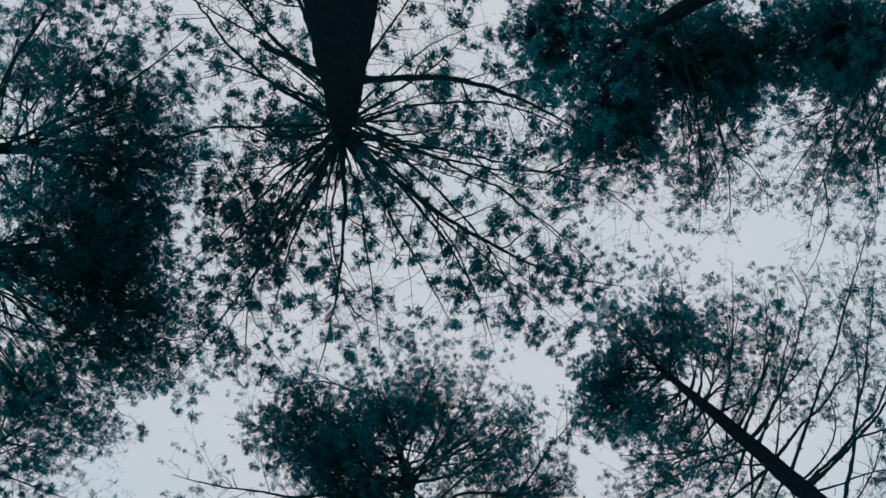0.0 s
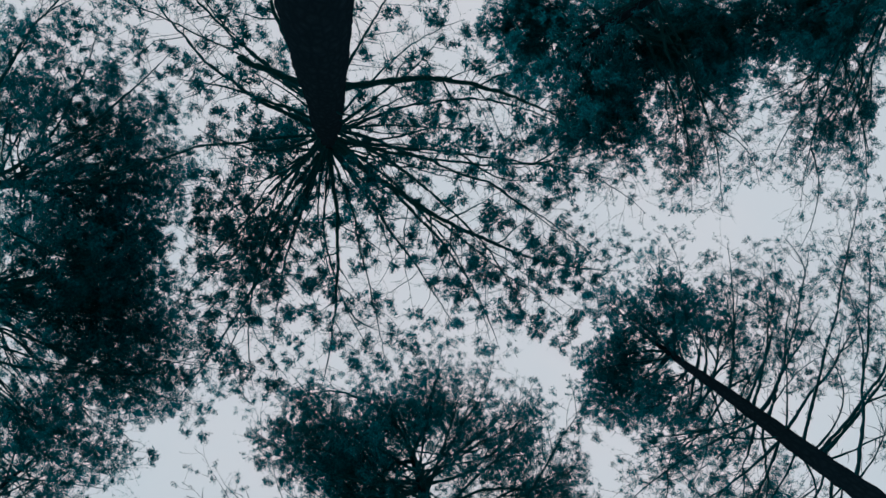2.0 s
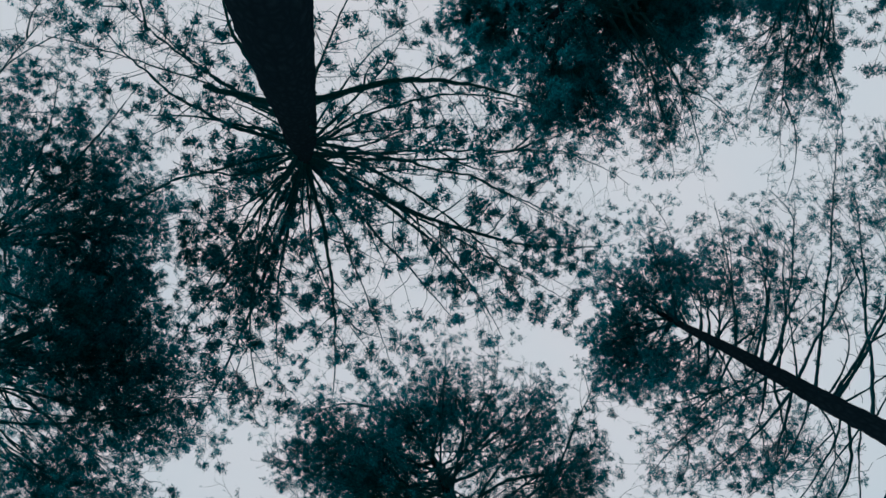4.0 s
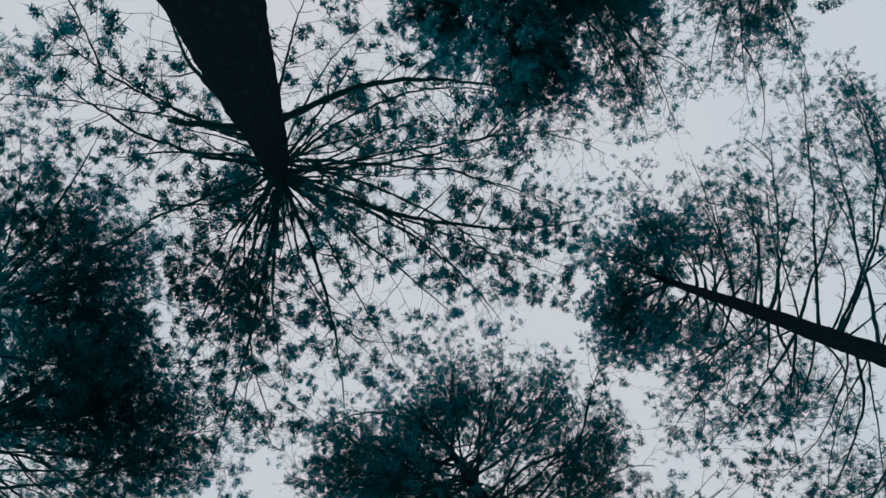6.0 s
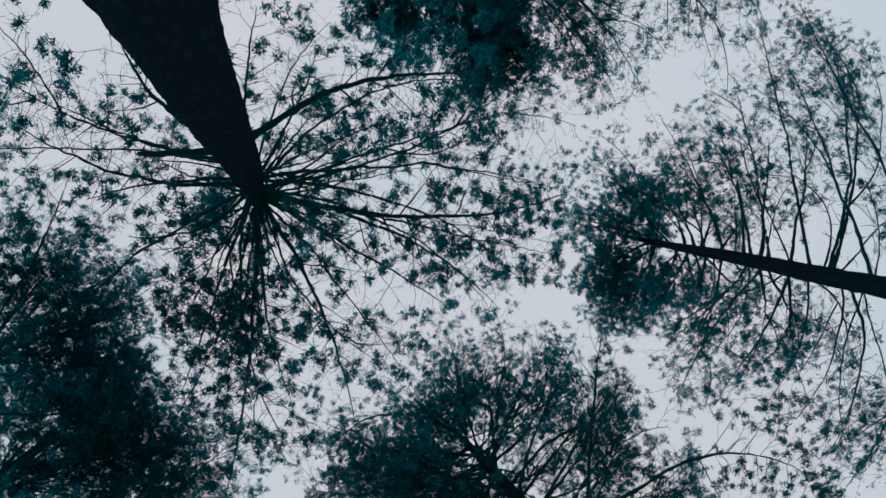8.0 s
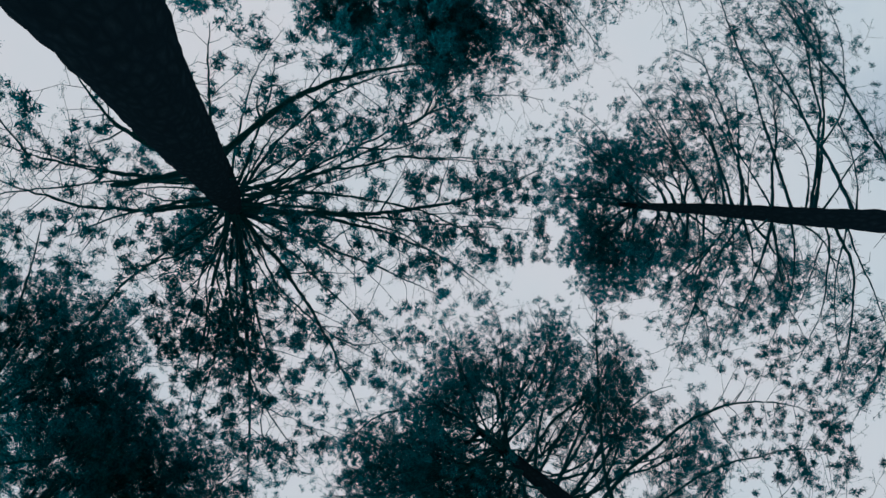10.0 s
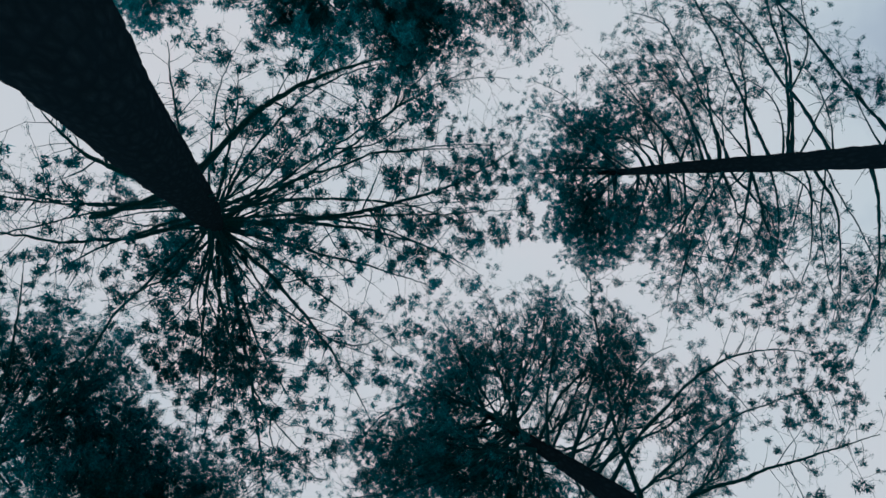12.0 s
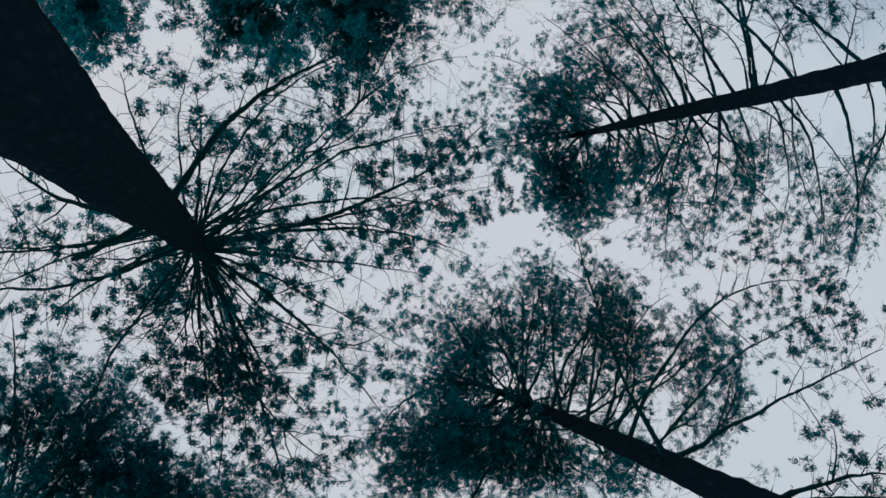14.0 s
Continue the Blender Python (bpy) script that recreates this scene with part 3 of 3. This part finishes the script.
pine.lobe(-0.90, 5.57, 15.5, 0.7, 6, 1.2)
pine.crown(10, 15.0, 19.3, 1.6, 0.8, 1.6, 0.1, r=0.014)
pine.crown(12, 12.0, 17.0, 2.6, 0.6, 1.0, 0.25, toward=100, more=0.4, r=0.014)
pine.finish()

# the dense pines round about
pine = Pine((-6.3, -0.21, 0), (-6.25, -0.79, 20.5), (0.24, 0.20, 0.17, 0.135, 0.08, 0.015), "dense dark pine with a broad crown", fluff=1.25)
pine.limb(15.4, -33, 3.87, 0.6, 0.06, .032, leafy=1.3)
pine.limb(16.2, 5, 2.82, 0.8, -0.01, .026, leafy=1.3)
pine.limb(14.6, 38, 2.53, 0.6, 0.07, .028, leafy=1.3)
pine.limb(16.7, -61, 3.38, 0.8, 0.08, .024, leafy=1.3)
pine.lobe(-5.99, -3.68, 18, 0.8, 4, 1.1)
pine.lobe(-6.43, -2.62, 18, 0.6, 3, 1.1)
pine.lobe(-5.20, -1.08, 17, 0.6, 4, 1.1)
pine.lobe(-4.06, -2.00, 18, 0.7, 4, 1.1)
pine.lobe(-3.53, -1.09, 18, 0.5, 3, 1.1)
pine.lobe(-4.77, 0.00, 18, 0.9, 5, 1.8)
pine.lobe(-4.35, 0.80, 18, 0.7, 5, 1.8)
pine.lobe(-5.95, -0.33, 18, 0.9, 6, 1.6)
pine.lobe(-6.63, 0.56, 18, 0.9, 3, 0.9)
pine.lobe(-4.15, -0.56, 18, 0.7, 5, 1.6)
pine.lobe(-3.53, -0.90, 18, 0.5, 3, 1.1)
pine.lobe(-3.10, -0.45, 18, 0.4, 2, 1)
pine.lobe(-6.50, -2.74, 18, 1.0, 4, 0.8)
pine.lobe(-5.56, -2.32, 18, 1.0, 5, 0.9)
pine.lobe(-6.54, -1.65, 18, 0.9, 4, 0.8)
pine.lobe(-4.79, -2.77, 18, 0.8, 4, 0.8)
pine.lobe(-4.50, -1.78, 18, 0.8, 5, 1.1)
pine.lobe(-3.62, -1.90, 18, 0.5, 2, 1)
pine.lobe(-4.22, -5.03, 18, 0.5, 3, 1)
pine.crown(12, 12.0, 20.2, 3.4, 1.0, 1.3, 0.2, toward=180, more=0.4, r=0.02)
pine.finish()
pine = Pine((-7.08, 1.32, 0), (-6.78, 1.17, 20.5), (0.22, 0.18, 0.15, 0.12, 0.07, 0.015), "dense dark pine with a thick crown", fluff=1.25)
pine.lobe(-6.37, 4.16, 17, 0.9, 4, 0.7)
pine.lobe(-5.45, 4.63, 17, 0.8, 3, 0.6)
pine.lobe(-6.42, 5.48, 17, 0.9, 4, 0.7)
pine.lobe(-6.16, 1.26, 16, 0.5, 4, 1.2)
pine.lobe(-6.34, 4.39, 17, 0.9, 3, 0.8)
pine.lobe(-5.29, 4.18, 17, 0.8, 3, 0.7)
pine.lobe(-3.91, 0.38, 17, 0.6, 5, 1.6)
pine.lobe(-5.35, 0.42, 17, 0.8, 5, 1.3)
pine.lobe(-4.38, 1.36, 17, 0.7, 5, 1.4)
pine.lobe(-4.22, 2.23, 17, 0.6, 5, 1.2)
pine.lobe(-5.25, 1.36, 18, 0.9, 5, 1.8)
pine.lobe(-6.69, 2.14, 18, 1.0, 3, 0.9)
pine.lobe(-5.73, 2.61, 18, 1.0, 3, 0.9)
pine.lobe(-4.85, 2.74, 18, 0.9, 4, 1)
pine.lobe(-4.06, 2.40, 18, 0.7, 4, 1)
pine.lobe(-6.75, 3.62, 18, 1.0, 4, 0.8)
pine.lobe(-5.78, 4.11, 18, 1.0, 4, 0.7)
pine.lobe(-6.36, 5.14, 18, 1.0, 4, 0.7)
pine.lobe(-4.88, 3.78, 18, 0.8, 4, 0.8)
pine.lobe(-3.71, 1.71, 18, 0.5, 2, 0.9)
pine.lobe(-6.45, 1.77, 17, 0.9, 3, 0.9)
pine.lobe(-5.83, 2.53, 17, 0.9, 3, 0.9)
pine.lobe(-4.81, 2.68, 17, 0.9, 5, 1.1)
pine.lobe(-3.85, 2.79, 17, 0.7, 5, 1.1)
pine.lobe(-6.06, 0.91, 17, 0.8, 5, 1.2)
pine.lobe(-4.55, 1.63, 17, 0.6, 4, 1.2)
pine.lobe(-3.06, 3.05, 17, 0.5, 3, 1.1)
pine.lobe(-4.25, 3.67, 17, 0.6, 3, 0.8)
pine.lobe(-3.41, 3.84, 17, 0.6, 2, 0.6)
pine.crown(10, 12.5, 20.2, 3.2, 0.9, 1.3, 0.2, toward=160, more=0.4, r=0.02)
pine.finish()
pine = Pine((5.2, -2.9, 0), (4.5, -2.5, 20), (0.24, 0.20, 0.17, 0.135, 0.08, 0.015), "dense dark pine with a thick crown", fluff=1.25)
pine.lobe(5.24, -1.50, 17.5, 0.8, 7, 2)
pine.lobe(5.21, -0.48, 17.5, 0.5, 4, 1.7)
pine.lobe(4.32, -0.82, 17.5, 0.4, 4, 1.6)
pine.lobe(3.50, -2.64, 17.5, 0.6, 5, 1.6)
pine.lobe(3.92, -2.71, 17.5, 1.2, 11, 2)
pine.lobe(5.42, -3.07, 17.5, 1.2, 13, 2)
pine.lobe(7.20, -2.87, 17.5, 1.2, 13, 2)
pine.lobe(7.82, -2.20, 17.5, 0.8, 8, 2)
pine.lobe(5.34, -1.26, 17.5, 0.8, 5, 1.6)
pine.lobe(4.35, -0.85, 17.5, 0.5, 4, 1.4)
pine.lobe(3.34, -3.36, 17.5, 0.8, 6, 1.6)
pine.lobe(6.27, -1.95, 17.5, 0.8, 6, 1.8)
pine.lobe(6.31, -0.21, 16.5, 0.7, 5, 0.8)
pine.lobe(7.38, -0.65, 16.5, 0.9, 5, 0.7)
pine.lobe(6.50, 0.44, 16.5, 0.6, 3, 0.5)
pine.lobe(6.97, 0.99, 16.5, 1.2, 2, 0.12)
pine.crown(10, 13.5, 19.6, 2.4, 0.9, 1.8, 0.1, toward=-60, more=0.4, r=0.02)
pine.crown(6, 12.5, 17, 3.6, 0.5, 0.3, 0.45, toward=75, more=0.5, r=0.011)
pine.finish()
pine = Pine((9.3, -3.0, 0), (9.2, -2.7, 20), (0.24, 0.20, 0.17, 0.135, 0.08, 0.015), "dense dark pine with a thick crown", fluff=1.25)
pine.lobe(7.30, -2.64, 17.5, 0.8, 6, 2)
pine.lobe(9.74, -2.61, 17.5, 0.9, 7, 2)
pine.lobe(9.00, -3.24, 17.5, 1.2, 18, 2)
pine.lobe(10.35, -3.15, 17.5, 1.2, 18, 2)
pine.lobe(9.64, -2.45, 17.5, 0.8, 8, 1.8)
pine.lobe(8.51, -0.99, 16.5, 1.0, 6, 0.9)
pine.lobe(9.68, -0.88, 16.5, 1.0, 7, 0.9)
pine.lobe(8.79, 0.11, 16.5, 0.7, 4, 0.8)
pine.lobe(9.84, 0.00, 16.5, 0.8, 4, 0.8)
pine.lobe(8.59, 1.00, 16.5, 1.6, 4, 0.15)
pine.crown(18, 12.5, 19.6, 3.0, 0.9, 1.5, 0.1, toward=-40, more=0.4, r=0.02)
pine.finish()
pine = Pine((1.9, -6.6, 0), (1.8, -6.3, 20), (0.24, 0.20, 0.17, 0.135, 0.08, 0.015), "dense dark pine with a narrow crown", fluff=1.25)
pine.crown(24, 12, 19.6, 2.2, 0.9, 1.9, 0.1, r=0.02)
pine.lobe(1.80, -5.46, 18, 0.9, 10, 2)
pine.lobe(2.11, -4.93, 18, 0.5, 5, 2)
pine.lobe(1.52, -4.87, 18, 0.4, 3, 1.6)
pine.finish()
pine = Pine((-6.9, 4.7, 0), (-6.7, 4.6, 18), (0.20, 0.17, 0.14, 0.11, 0.06, 0.015), "thin pine with a light open crown")
pine.crown(24, 10.5, 17.6, 3.6, 1.0, 0.8, 0.25, r=0.02)
pine.finish()
